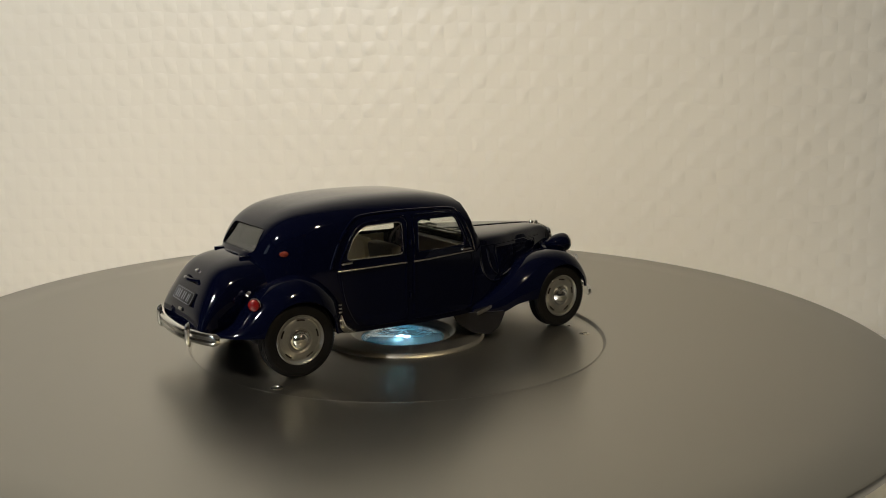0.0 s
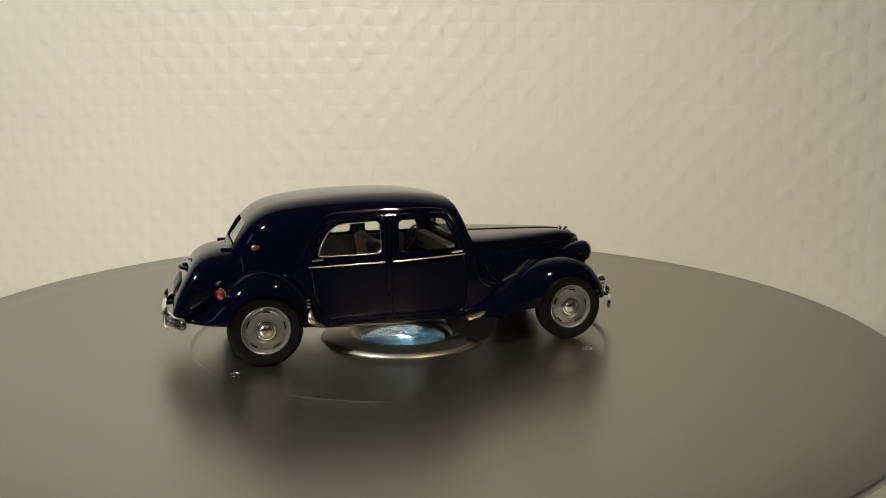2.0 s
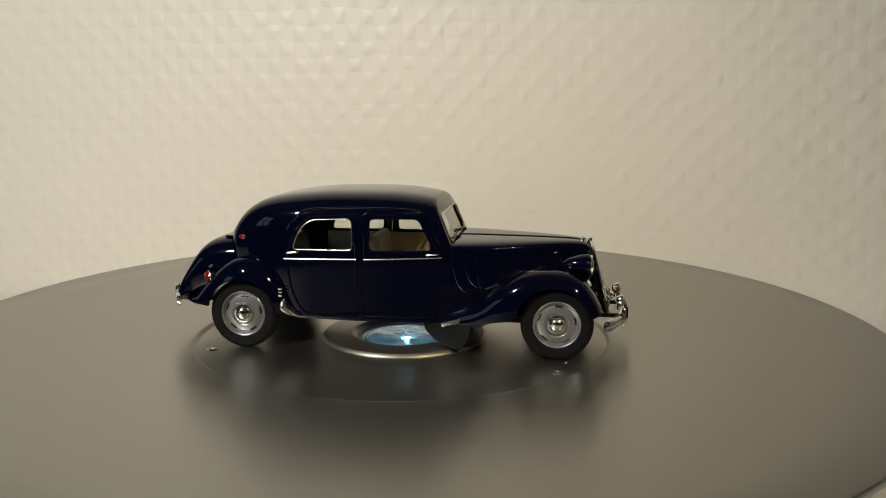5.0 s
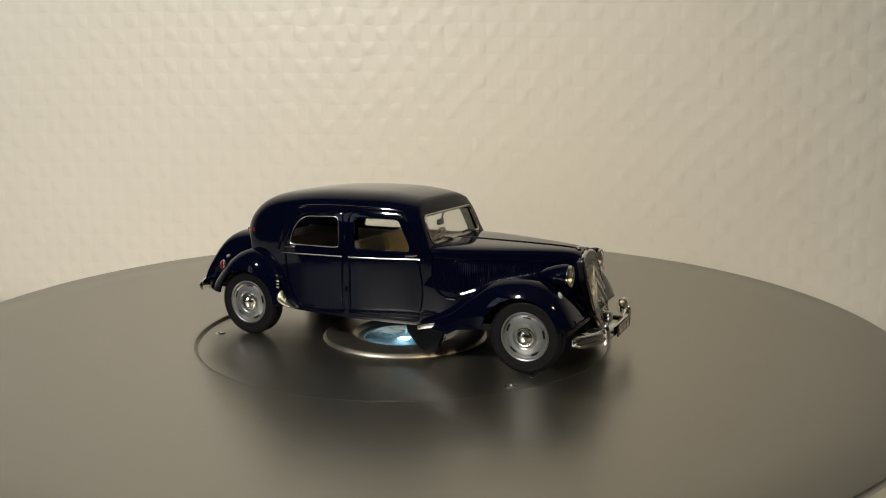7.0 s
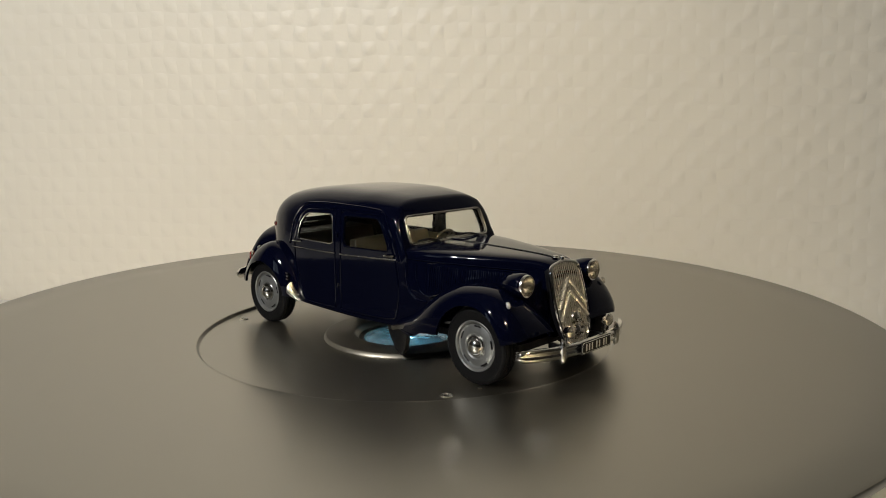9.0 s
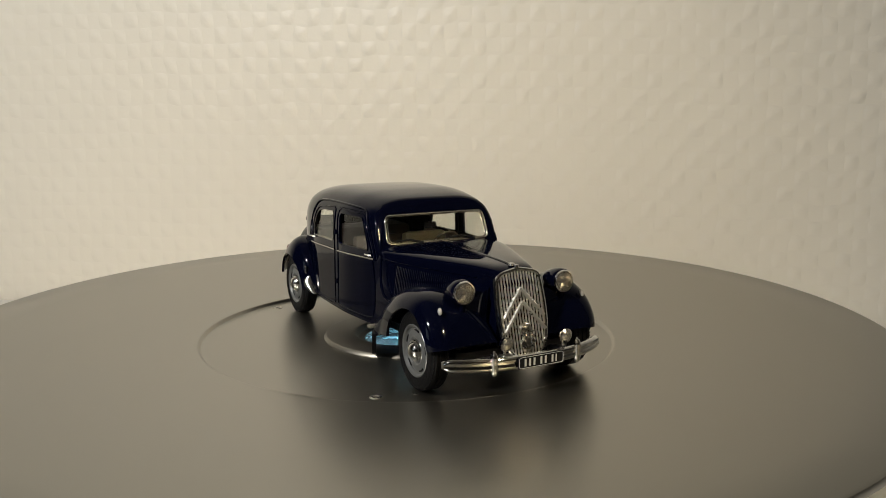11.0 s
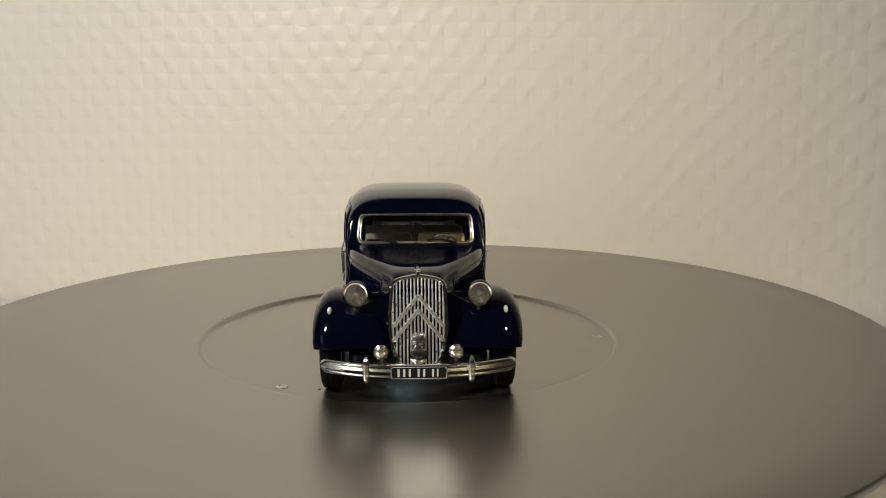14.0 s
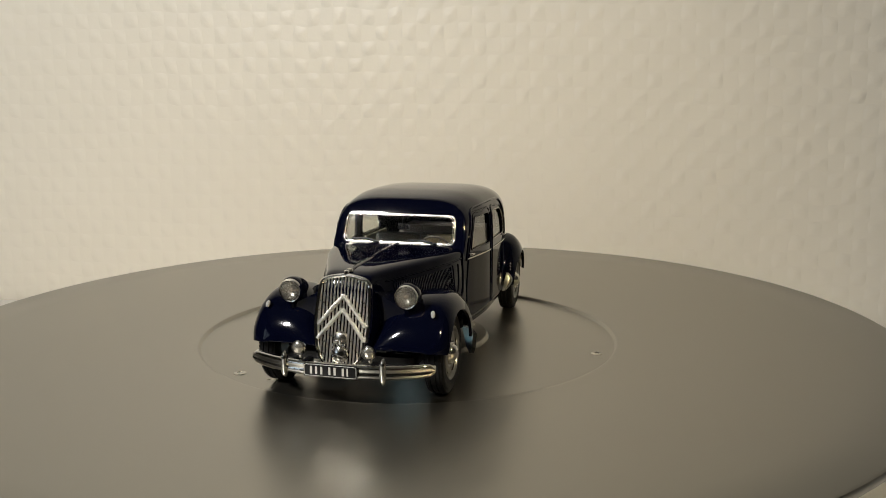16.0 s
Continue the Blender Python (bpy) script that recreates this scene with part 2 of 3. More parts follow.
def sideboard():
    """A white table against the wall that carries the turntable."""
    th = new("table")
    tagged(th, "white laminate table standing against the papered wall", "table")
    top = [(-900, -230), (820, -230), (820, 150), (-900, 500)]
    part("tabletop", prism(rounded(top, 12), TABLE_Z * 1000 - 30, TABLE_Z * 1000, "z"), TABLE, th)
    for x, y in ((-840, -180), (760, -180), (760, 80), (-840, 430)):
        part("leg", block(x, y, (TABLE_Z * 1000 - 30 - 800) / 2, 45, 45, 770 + TABLE_Z * 1000, 3), TABLE, th)
    return th


sideboard()


# ---- the turntable ----
HUB = (0.6, 1.05, 0.0)
AXIS = (-0.74, 2.26)                        # where the spindle stands


def turntable():
    th = new("turntable")
    tagged(th, "round satin grey steel turntable plate with a lit glass centre", "turntable")
    plate = [(35, -3.5), (35, 0.0), (87.2, 0.0), (87.8, 0.0), (88.1, 0.03), (88.4, 0.15), (89.1, 1.2), (89.4, 1.36), (89.9, 1.45), (91.0, 1.52), (92.5, 1.6), (95, 1.73), (99, 1.95), (105, 2.28), (112, 2.66), (120, 3.1), (131, 3.7), (145, 4.45), (160, 5.2), (178, 6.1), (199.0, 7.0),
             (200.0, 6.6), (200.4, 5.6), (200.0, 4.0), (197, 3.0), (150, 0.6), (95, -3.5)]
    bm = lathe(plate, 160, closed=True)
    for v in bm.verts:                       # the thin plate is slightly bent outside its sunken middle, which lies off the spindle
        r = math.hypot(v.co.x, v.co.y)
        v.co.x += float(np.interp(r, [35, 50, 85, 100, 185], [HUB[0], HUB[0], 0.5, 0.5, 1.8]))
        v.co.y += float(np.interp(r, [35, 50, 85, 100, 185], [HUB[1], HUB[1], 2.35, 2.35, 0.4]))
        v.co.z += 0.0115 * (v.co.x * math.cos(1.22) + v.co.y * math.sin(1.22)) * max(0.0, min(1.0, (r - 95) / 100))
    part("plate", bm, STEEL, th, "satin grey steel plate with a shallow sunken middle", 40)
    hub = [(36.0, -1.0), (36.0, 0.1), (35.9, 0.3), (35.0, 1.5), (34.7, 1.6), (24.0, 1.5), (23.2, 1.7), (22.4, 1.4),
           (20.8, -0.4), (18.4, -0.9), (18.2, -2.5), (30, -3.0)]
    part("hub_ring", lathe(hub, 96, closed=True, at=HUB), HUB_STEEL, th, "polished steel ring round the glass")
    bowl = [(18.6, -1.0), (18.0, -1.6), (14, -3.4), (8, -4.6), (3, -5.0), (0, -5.0)]
    part("reflector", lathe(bowl, 64, at=HUB), BOWL_BLUE, th, "blue reflector bowl")
    # cut-glass lens with lobes
    bm = bmesh.new()
    rings = []
    for k in range(9):
        r = 17.9 * math.cos(k / 8 * math.pi / 2)
        rings.append([])
        for i in range(72):
            a = 2 * math.pi * i / 72
            lob = 0.3 * math.cos(3 * a + 5 * r / 18) * math.sin(math.pi * min(1, r / 18)) + 0.34 * math.cos(9.5 * r / 18 + 0.6 * math.sin(2 * a))
            rings[-1].append(bm.verts.new((HUB[0] + r * math.cos(a), HUB[1] + r * math.sin(a), -0.9 + 2.1 * math.sin(k / 8 * math.pi / 2) + lob)))
    for a, b in zip(rings, rings[1:]):
        for i in range(72):
            bm.faces.new((a[i], a[(i + 1) % 72], b[(i + 1) % 72], b[i]))
    low = [bm.verts.new((v.co.x, v.co.y, -1.6)) for v in rings[0]]
    for i in range(72):
        bm.faces.new((low[i], low[(i + 1) % 72], rings[0][(i + 1) % 72], rings[0][i]))
    bm.faces.new(low[::-1])
    bmesh.ops.remove_doubles(bm, verts=bm.verts[:], dist=1e-4)
    g = part("lens", bm, LENS_BLUE, th, "clear blue cut-glass lens", 60)
    g.visible_shadow = False
    part("led", lathe([(0, -2.3), (1.6, -2.5), (2.7, -3.2), (3.0, -4.4)], 20, at=HUB), LED, th, "glowing white diode")
    for x, y, r in ((-81.4, 5.2, 2.3), (38.4, -69.9, 2.3), (45.8, 70.8, 2.3)):
        prof = [(r, -0.4), (r, 0.12), (r * 0.82, 0.32), (r * 0.5, 0.36), (r * 0.42, 0.12), (0, 0.1)]
        part("screw", lathe(prof, 24, at=(x, y, 0)), SCREW, th, "small countersunk steel screw")
    part("rivet", lathe([(0.8, -0.2), (0.8, 0.15), (0.4, 0.3), (0, 0.3)], 12, at=(47.8, -59.6, 0)), SCREW, th)
    foot = [(0, TABLE_Z * 1000), (118, TABLE_Z * 1000), (122, TABLE_Z * 1000 + 3), (122, -22), (116, -14), (60, -9), (40, -3.6), (0, -5.5)]
    part("foot", lathe(foot, 80), BLACK, th, "black round foot")
    return th


TURNTABLE = turntable()


# ---- the car ----
RX, FX, HUBZ, TYRE = -63.2, 65.4, 14.4, 14.35
cab_top = curve_of([-76.0, -75.0, -73.2, -70.7, -67.8, -64.3, -57.4, -48, -38, -28.5, -16, -4, 8, 14, 20, 26],
                   [42.5, 44.0, 47.0, 50.6, 54.4, 57.6, 60.9, 62.8, 63.9, 64.5, 64.7, 64.5, 63.3, 62.1, 60.0, 58.2])
cab_wide = curve_of([-76.5, -75.6, -74, -72, -70, -66, -60, -50, -35, -10, 10, 20, 26],
                    [6.0, 11.0, 16.5, 20.2, 22.9, 25.6, 27.9, 29.9, 31.0, 31.0, 29.3, 27.9, 27.2])
cab_low = curve_of([-76.5, -60, -48, -40, 0, 26], [22.0, 18.0, 13.5, 12.2, 11.4, 11.2])


def cabin_section(x, inset=0.0, steps=14):
    w, top, low, mid, n = cab_wide(x) - inset, cab_top(x) - inset, cab_low(x) + inset, 37.5, 4.5
    mid = min(mid, top - 4)
    half = [(0.0, low), (w * 0.6, low), (w - 2.2, low + 0.2), (w - 0.2, low + 0.8), (w + 0.06, low + 2.0), (w + 0.08, low + 5), (w + 0.06, low + 10), (w + 0.03, low + 17), (w, mid - 2)]
    for i in range(steps + 1):
        a = math.pi / 2 * i / steps
        half.append((w * math.cos(a) ** (2 / n) if i < steps else 0.0, mid + (top - mid) * math.sin(a) ** (2 / n)))
    ring = [(x, y, z) for y, z in half]
    ring += [(x, -y, z) for y, z in half[-2:0:-1]]
    return ring


def cabin_hull(inset=0.0):
    xs = list(np.linspace(-76.5 + inset, -66, 11)) + list(np.linspace(-63.5, 24 - inset, 34))
    bm = loft([cabin_section(x, inset) for x in xs])
    # raked windscreen plane
    co, no = Vector((22.3 - inset, 0, 44.8)), Vector((15.1, 0, 6.4)).normalized()
    r = bmesh.ops.bisect_plane(bm, geom=bm.verts[:] + bm.edges[:] + bm.faces[:], plane_co=co, plane_no=no, clear_outer=True)
    edges = [e for e in r["geom_cut"] if isinstance(e, bmesh.types.BMEdge)]
    bmesh.ops.holes_fill(bm, edges=[e for e in bm.edges if e.is_boundary], sides=0)
    if not inset:
        rim = [e for e in edges if e.is_valid and max(v.co.z for v in e.verts) > 46]
        bmesh.ops.bevel(bm, geom=rim, offset=1.3, segments=3, affect="EDGES", profile=0.5)
    return bm


QUARTER = rounded([(-42.4, 41.4), (-40.9, 46.0), (-38.2, 50.8), (-34.2, 53.7), (-17.6, 54.4), (-17.0, 41.6)], 2.4)
FRONTWIN = rounded([(-10.3, 41.5), (-10.1, 54.6), (9.6, 54.6), (14.6, 44.5), (14.6, 41.8)], 2.2)
REARDOOR = rounded([(-46.4, 37.2), (-42.5, 47.0), (-37.6, 55.2), (-15.0, 57.0), (-15.0, 13.6), (-37.0, 13.8), (-43.0, 22.0)], 2.5)
FRONTDOOR = rounded([(-13.0, 13.6), (-13.0, 57.0), (10.5, 56.8), (17.6, 44.5), (19.5, 38.5), (21.5, 26), (18.5, 13.6)], 2.5)
SCREEN = rounded([(-23.2, 44.9), (-22.6, 55.6), (22.6, 55.6), (23.2, 44.9)], 2.6)
BACKLIGHT = rounded([(-16.6, 45.2), (-15.2, 53.8), (15.2, 53.8), (16.6, 45.2)], 2.2)


def shrink(poly, d):
    c = Vector((sum(p[0] for p in poly) / len(poly), sum(p[1] for p in poly) / len(poly)))
    return [((p[0] - c.x) * (1 - d / 16) + c.x, (p[1] - c.y) * (1 - d / 16) + c.y) for p in poly]


def side_y(x, z):
    """The half width of the cabin at a place on its side."""
    w, top, mid, n = cab_wide(x), cab_top(x), 37.5, 4.5
    if z <= mid:
        return w
    return w * max(0.0, 1 - ((z - mid) / (top - mid)) ** n) ** (1 / n)


def screen_x(z, d=0.0):
    return 22.3 - (z - 44.8) * 6.4 / 15.1 + d


hood_top = curve_of([18, 24, 45, 62, 70, 75, 78.5, 80.5], [44.8, 44.8, 44.6, 44.3, 44.0, 43.5, 42.0, 38.0])
hood_wide = curve_of([18, 26, 34, 40, 48, 55, 62, 68, 76, 80.5], [28.0, 27.8, 27.0, 25.7, 22.9, 19.7, 16.4, 13.5, 10.3, 9.2])


CROWN = 4.8


def hood_side(x, z):
    """Half width of the bonnet: upright below, leaning in above, and rounding over into the top."""
    w, base = hood_wide(x), hood_top(x) - CROWN
    lean = 0.03 + 0.10 * min(1.0, max(0.0, (x - 22.0) / 24.0))
    w *= 1 - lean * (min(max(0.0, z - 27.0), base - 27.0) / (base - 27.0)) ** 1.15
    return w * max(0.0, 1 - (max(0.0, z - base) / CROWN) ** 4.8) ** (1 / 4.8)


def hood_ring(x):
    w, top = hood_wide(x), hood_top(x)
    base = top - CROWN
    half = [(0.0, 15.0), (w * 0.7, 15.0), (w, 17.0), (w, 22.0)]
    half += [(hood_side(x, z), z) for z in np.linspace(27.0, base, 7)]
    side = hood_side(x, base)
    for i in range(1, 17):
        a = math.pi / 2 * i / 16
        half.append((side * math.cos(a) ** (2 / 4.8) if i < 16 else 0.0, base + CROWN * math.sin(a) ** (2 / 4.8)))
    return [(x, y, z) for y, z in half] + [(x, -y, z) for y, z in half[-2:0:-1]]


boot_top = curve_of([-97.2, -96.6, -95.2, -92.4, -89.5, -87.3, -84.5, -80.2, -75, -68], [17.0, 22.5, 27.0, 32.5, 37.2, 39.8, 41.8, 43.2, 43.9, 44.2])
boot_wide = curve_of([-97.2, -96.0, -94, -89, -80, -70, -66], [22.5, 23.2, 23.4, 23.0, 22.6, 22.6, 22.6])


def boot_ring(x):
    w, top, low = boot_wide(x), boot_top(x), 15.8
    mid, n = low + 0.25 * (top - low), 4.2
    half = [(0.0, low), (w * 0.8, low)]
    for i in range(15):
        a = math.pi / 2 * i / 14
        half.append((w * math.cos(a) ** (2 / n) if i < 14 else 0.0, mid + (top - mid) * math.sin(a) ** (2 / n)))
    return [(x, y, z) for y, z in half] + [(x, -y, z) for y, z in half[-2:0:-1]]


def fender(stations, top, low, crest, outer, inner, arch, n=2.5, steps=20):
    """One wing on the car's left: a thick shell over the wheel with a round arch cut out."""
    f_top, f_low, f_crest, f_out, f_in = (curve_of(*q) for q in (top, low, crest, outer, inner))
    outs, ins = [], []
    for x in stations:
        for rows, d in ((outs, 0.0), (ins, 1.1)):
            zt, zl, yc, yo, yi = f_top(x) - d, f_low(x), f_crest(x), f_out(x) - d, f_in(x) + d
            row = []
            for i in range(steps + 1):
                a = math.pi * i / steps
                c, s = math.cos(a), max(0.0, math.sin(a))
                y = yc + (yo - yc if c > 0 else yc - yi) * math.copysign(abs(c) ** (2 / n), c)
                row.append((x, y, zl + max(0.3, zt - zl) * s ** (2 / n)))
            rows.append(row)
    rings = [o + i[::-1] for o, i in zip(outs, ins)]
    bm = loft(rings)
    if arch:
        ax, az, ar = arch
        cut = lathe([(0, 20), (ar, 20), (ar, 60), (0, 60)], 56, "y", at=(ax, 0, az))
        bm = carve(bm, cut, "DIFFERENCE")
    return bm


def wheel(parent, x, y, side):
    """side: +1 on the car's left."""
    w = new("wheel")
    hang(w, parent)
    w.location = (x / 1000, y / 1000, HUBZ / 1000)
    if side < 0:
        w.rotation_euler = (0, 0, math.pi)
    R = TYRE
    prof = [(9.0, -3.2), (10.5, -3.6), (12.6, -3.5), (13.7, -2.9), (R, -2.1), (R, -1.2), (R - 0.35, -1.1), (R - 0.35, -0.8), (R, -0.7), (R, 0.7),
            (R - 0.35, 0.8), (R - 0.35, 1.1), (R, 1.2), (R, 2.1), (13.7, 2.9), (13.2, 3.25), (12.6, 3.5), (12.2, 3.42), (10.5, 3.6), (9.4, 3.3), (9.0, 2.6)]
    tyre = lathe(prof, 60, "y", closed=True)
    for i in range(72):                       # tread blocks at the shoulders
        a = 2 * math.pi * i / 72
        for s in (-1, 1):
            m = Matrix.Rotation(-a, 4, "Y")
            b = block(0, 0, 0, 0.6, 1.2, 0.5, 0)
            bmesh.ops.translate(b, vec=(0, s * 2.35, R - 0.58), verts=b.verts[:])
            bmesh.ops.transform(b, matrix=m, verts=b.verts[:])
            tyre = join(tyre, b)
    part("tyre", tyre, RUBBER, w, "black treaded rubber tyre")
    rim = [(9.5, 2.4), (9.55, 3.2), (9.2, 3.55), (8.7, 3.3), (8.3, 2.5), (7.7, 2.3), (6.6, 2.75), (5.0, 2.9), (4.3, 2.5), (3.6, 2.3), (0, 2.3),
           (0, -2.6), (9.2, -2.6)]
    part("rim", lathe(rim, 48, "y"), RIM, w, "silver-painted steel rim")
    for k in range(5):
        a0 = 2 * math.pi * k / 5 + 0.4
        pts = [(7.35 * math.cos(a0 + t), 2.62, 7.35 * math.sin(a0 + t)) for t in np.linspace(-0.2, 0.2, 7)]
        part("slot", tube(pts, 0.32, 6), BLACK, w)
    cap = [(4.2, 2.2), (4.15, 2.9), (3.7, 3.5), (3.2, 3.6), (3.0, 4.0), (2.4, 4.75), (1.4, 5.25), (0, 5.4)]
    part("hubcap", lathe(cap, 32, "y"), CHROME, w, "domed chrome hubcap")
    return w


def bumper(parent, x_mid, x_end, half, z, high, front):
    """A curved chrome blade with two upright guards."""
    s = 1 if front else -1
    rings = []
    for y in np.linspace(-half, half, 41):
        q = abs(y) / half
        x = x_mid + (x_end - x_mid) * q**2.6
        e = 1.0 if q < 0.93 else max(0.35, math.sqrt(max(0.0, 1 - ((q - 0.93) / 0.08) ** 2)))
        h = high / 2 * e
        prof = [(-0.6, -h), (0.5, -h), (1.2, -h * 0.75), (1.35, -h * 0.35), (0.95, -h * 0.12), (0.95, h * 0.12), (1.35, h * 0.35), (1.2, h * 0.75), (0.5, h), (-0.6, h)]
        rings.append([(x + s * a, y, z + b) for a, b in prof])
    b = part("bumper", loft(rings), CHROME, parent, "curved chrome bumper blade", 50)
    for y in (-17.2, 17.2):
        x = x_mid + (x_end - x_mid) * (abs(y) / half) ** 2.6
        g = []
        for k in range(13):
            t = -1 + 2 * k / 12
            w = math.sqrt(max(0.02, 1 - t**4))
            g.append([(x + s * (0.4 + (1.9 * w if c > -0.2 else 0.2) * (0.55 + 0.45 * c)), y + 1.15 * w * d, z + t * 4.6 + 0.3)
                      for c, d in ((math.cos(2 * math.pi * j / 12), math.sin(2 * math.pi * j / 12)) for j in range(12))])
        part("guard", loft(g), CHROME, b, "upright chrome bumper guard", 60)
    for y in (-12, 12):
        part("bracket", block(x_mid - s * 5, y, z, 10, 2.2, 1.6, 0.3), BLACK, b)
    return b


def bars_plate(parent, centre, wide, high, turn, ink, name="number_plate"):
    """A black plate with plain pale bars for its characters."""
    p = part(name, block(0, 0, 0, 0.7, wide, high, 0.25), PLATE_BLACK, parent, "black plate with pale bars")
    p.matrix_basis = pose(*[c / 1000 for c in centre]) @ turn
    y = -wide * 0.40
    for w in (0.09, 0.09, 0.09, 0.0, 0.09, 0.09, 0.0, 0.09, 0.06):
        if w:
            part("bar", block(0.42, y + wide * w / 2, 0, 0.12, wide * w * 0.42, high * 0.56, 0), ink, p, smooth=0)
            y += wide * w * 1.08
        else:
            y += wide * 0.055
    edge = rounded([(-wide * 0.485, -high * 0.42), (-wide * 0.485, high * 0.42), (wide * 0.485, high * 0.42), (wide * 0.485, -high * 0.42)], 0.9, 4)
    part("border", tube([(0.36, a, b) for a, b in edge], 0.1, 5, closed=True), ink, p)
    return p


def window_seal(name, poly, parent, r, mat, label):
    """A thin moulding that follows a side window on the cabin's skin."""
    for s in (-1, 1):
        pts = [(x, s * (side_y(x, z) + 0.02), z) for x, z in poly]
        part(name, tube(pts, r, 6, closed=True), mat, parent, label)


def pane(poly, parent, s):
    bm = bmesh.new()
    out = [bm.verts.new((x, s * (side_y(x, z) - 0.75), z)) for x, z in poly]
    inn = [bm.verts.new((x, s * (side_y(x, z) - 1.15), z)) for x, z in poly]
    bm.faces.new(out)
    bm.faces.new(inn[::-1])
    k = len(poly)
    for i in range(k):
        bm.faces.new((out[i], inn[i], inn[(i + 1) % k], out[(i + 1) % k]))
    ob = part("side_window", bm, GLASS, parent, "clear side window")
    ob.visible_shadow = False
    return ob


def car():
    th = new("model_car")
    tagged(th, "dark navy blue vintage saloon model car with chrome trim", "model car")

    # shell, windows and doors
    shell = carve(cabin_hull(), cabin_hull(1.3), "DIFFERENCE")
    for poly, ax, lo, hi in ((QUARTER, "y", -45, 45), (FRONTWIN, "y", -45, 45), (SCREEN, "x", 8, 40), (BACKLIGHT, "x", -90, -60)):
        shell = carve(shell, prism(poly, lo, hi, ax), "DIFFERENCE", True)
    for name, poly in (("rear_door", REARDOOR), ("front_door", FRONTDOOR)):
        for s in (-1, 1):
            cut = prism(shrink(poly, 0.11), 14 * s, 46 * s, "y")
            part(name, carve(shell.copy(), cut, "INTERSECT", True), NAVY, th, "navy lacquered door", 32, False)
    for poly in (REARDOOR, FRONTDOOR):
        for s in (-1, 1):
            shell = carve(shell, prism(poly, 14 * s, 46 * s, "y"), "DIFFERENCE", True)
    part("cabin", shell, NAVY, th, "glossy navy cabin with a rounded roof", 32, False)
    # dark lining just behind the door gaps
    for s in (-1, 1):
        for pts in ([(-14.0, z) for z in (14, 26, 38, 48, 56)], [(-45.8, 36), (-44, 25), (-38, 15)], [(19.5, 36), (20.5, 26), (18.2, 15)]):
            part("door_seal", tube([(x, s * (side_y(x, z) - 1.0), z) for x, z in pts], 0.7, 6), BLACK, th)
    window_seal("window_trim", QUARTER, th, 0.22, CHROME_DULL, "thin chrome window moulding")
    window_seal("window_trim", FRONTWIN, th, 0.3, NAVY, "")
    for s in (-1, 1):
        pane(QUARTER, th, s)
        pane(FRONTWIN, th, s)
        for a, b, za, zb in ((-46.0, -15.6, 37.4, 38.0), (-12.4, 19.0, 38.0, 39.0)):
            pts = [(x, s * (side_y(x, 38) + 0.15), za + (zb - za) * (x - a) / (b - a)) for x in np.linspace(a, b, 9)]
            part("belt_moulding", tube(pts, 0.34, 6), CHROME_DULL, th, "thin chrome strip under the window")
        for x in (-42.0, 15.6):
            y = s * (side_y(x, 40.3) + 1.0)
            part("door_handle", tube([(x - 2.6, y - s * 0.3, 40.1), (x - 1.5, y, 40.35), (x + 1.5, y, 40.5), (x + 2.2, y - s * 0.9, 40.5)], 0.5, 8), CHROME, th, "small chrome lever handle")
        for z in (46.0, 24.5):
            part("hinge", tube([(-14, s * (side_y(-14, z) + 0.1), z - 1.0), (-14, s * (side_y(-14, z) + 0.1), z + 1.0)], 0.55, 8), NAVY, th)
        # raised edges round the doors: outer rail over both, and the lip of each door
        rail = [(-48.6, 38.5), (-47.2, 43), (-44.6, 49.2), (-40.8, 54.6), (-36.5, 57.4), (-28, 58.3), (-14, 58.6), (2, 58.3), (10.2, 57.2), (13.6, 53.4), (18.0, 45.2), (20.4, 38.5)]
        part("drip_rail", tube([(x, s * (side_y(x, z) + 0.05), z) for x, z in smooth_path(rail)], 0.5, 8), NAVY, th)
        lip = [(-15.9, 14.8), (-15.9, 30), (-15.9, 45), (-16.3, 55.6), (-26, 55.6), (-34.6, 54.9), (-39.4, 51.4), (-42.2, 46.4), (-44.6, 39.6), (-43.6, 28), (-40.6, 19.5), (-36.5, 15.2), (-26, 14.6)]
        part("door_lip", tube([(x, s * (side_y(x, z) + 0.02), z) for x, z in smooth_path(lip)], 0.34, 6, closed=True), NAVY, th)
        lip = [(-12.1, 14.8), (-12.1, 30), (-12.1, 45), (-11.7, 55.7), (-2, 56.0), (8.8, 55.8), (11.6, 52.8), (16.0, 44.5), (18.3, 38), (20.0, 26), (18.6, 17.2), (15.5, 14.8), (0, 14.6)]
        part("door_lip", tube([(x, s * (side_y(x, z) + 0.02), z) for x, z in smooth_path(lip)], 0.34, 6, closed=True), NAVY, th)
        o = part("pillar_lamp", lathe([(0, 0.9), (0.9, 0.75), (1.5, 0.3), (1.6, -0.6)], 16, "y", at=(0, 0, 0)), AMBER, th, "small dark amber lamp")
        o.matrix_basis = pose(-0.0652, s * (side_y(-65.2, 45.4) - 0.1) / 1000, 0.0454, 0, 0, s * 12 if s > 0 else 180 + s * 12) @ Matrix.Diagonal((1.2, 0.8, 0.75, 1))

    # windscreen
    bm = bmesh.new()
    a = [bm.verts.new((screen_x(z, -0.7), y, z)) for y, z in SCREEN]
    b = [bm.verts.new((screen_x(z, -1.1), y, z)) for y, z in SCREEN]
    bm.faces.new(a)
    bm.faces.new(b[::-1])
    for i in range(len(a)):
        bm.faces.new((a[i], b[i], b[(i + 1) % len(a)], a[(i + 1) % len(a)]))
    w = part("windscreen", bm, GLASS, th, "clear raked windscreen")
    w.visible_shadow = False
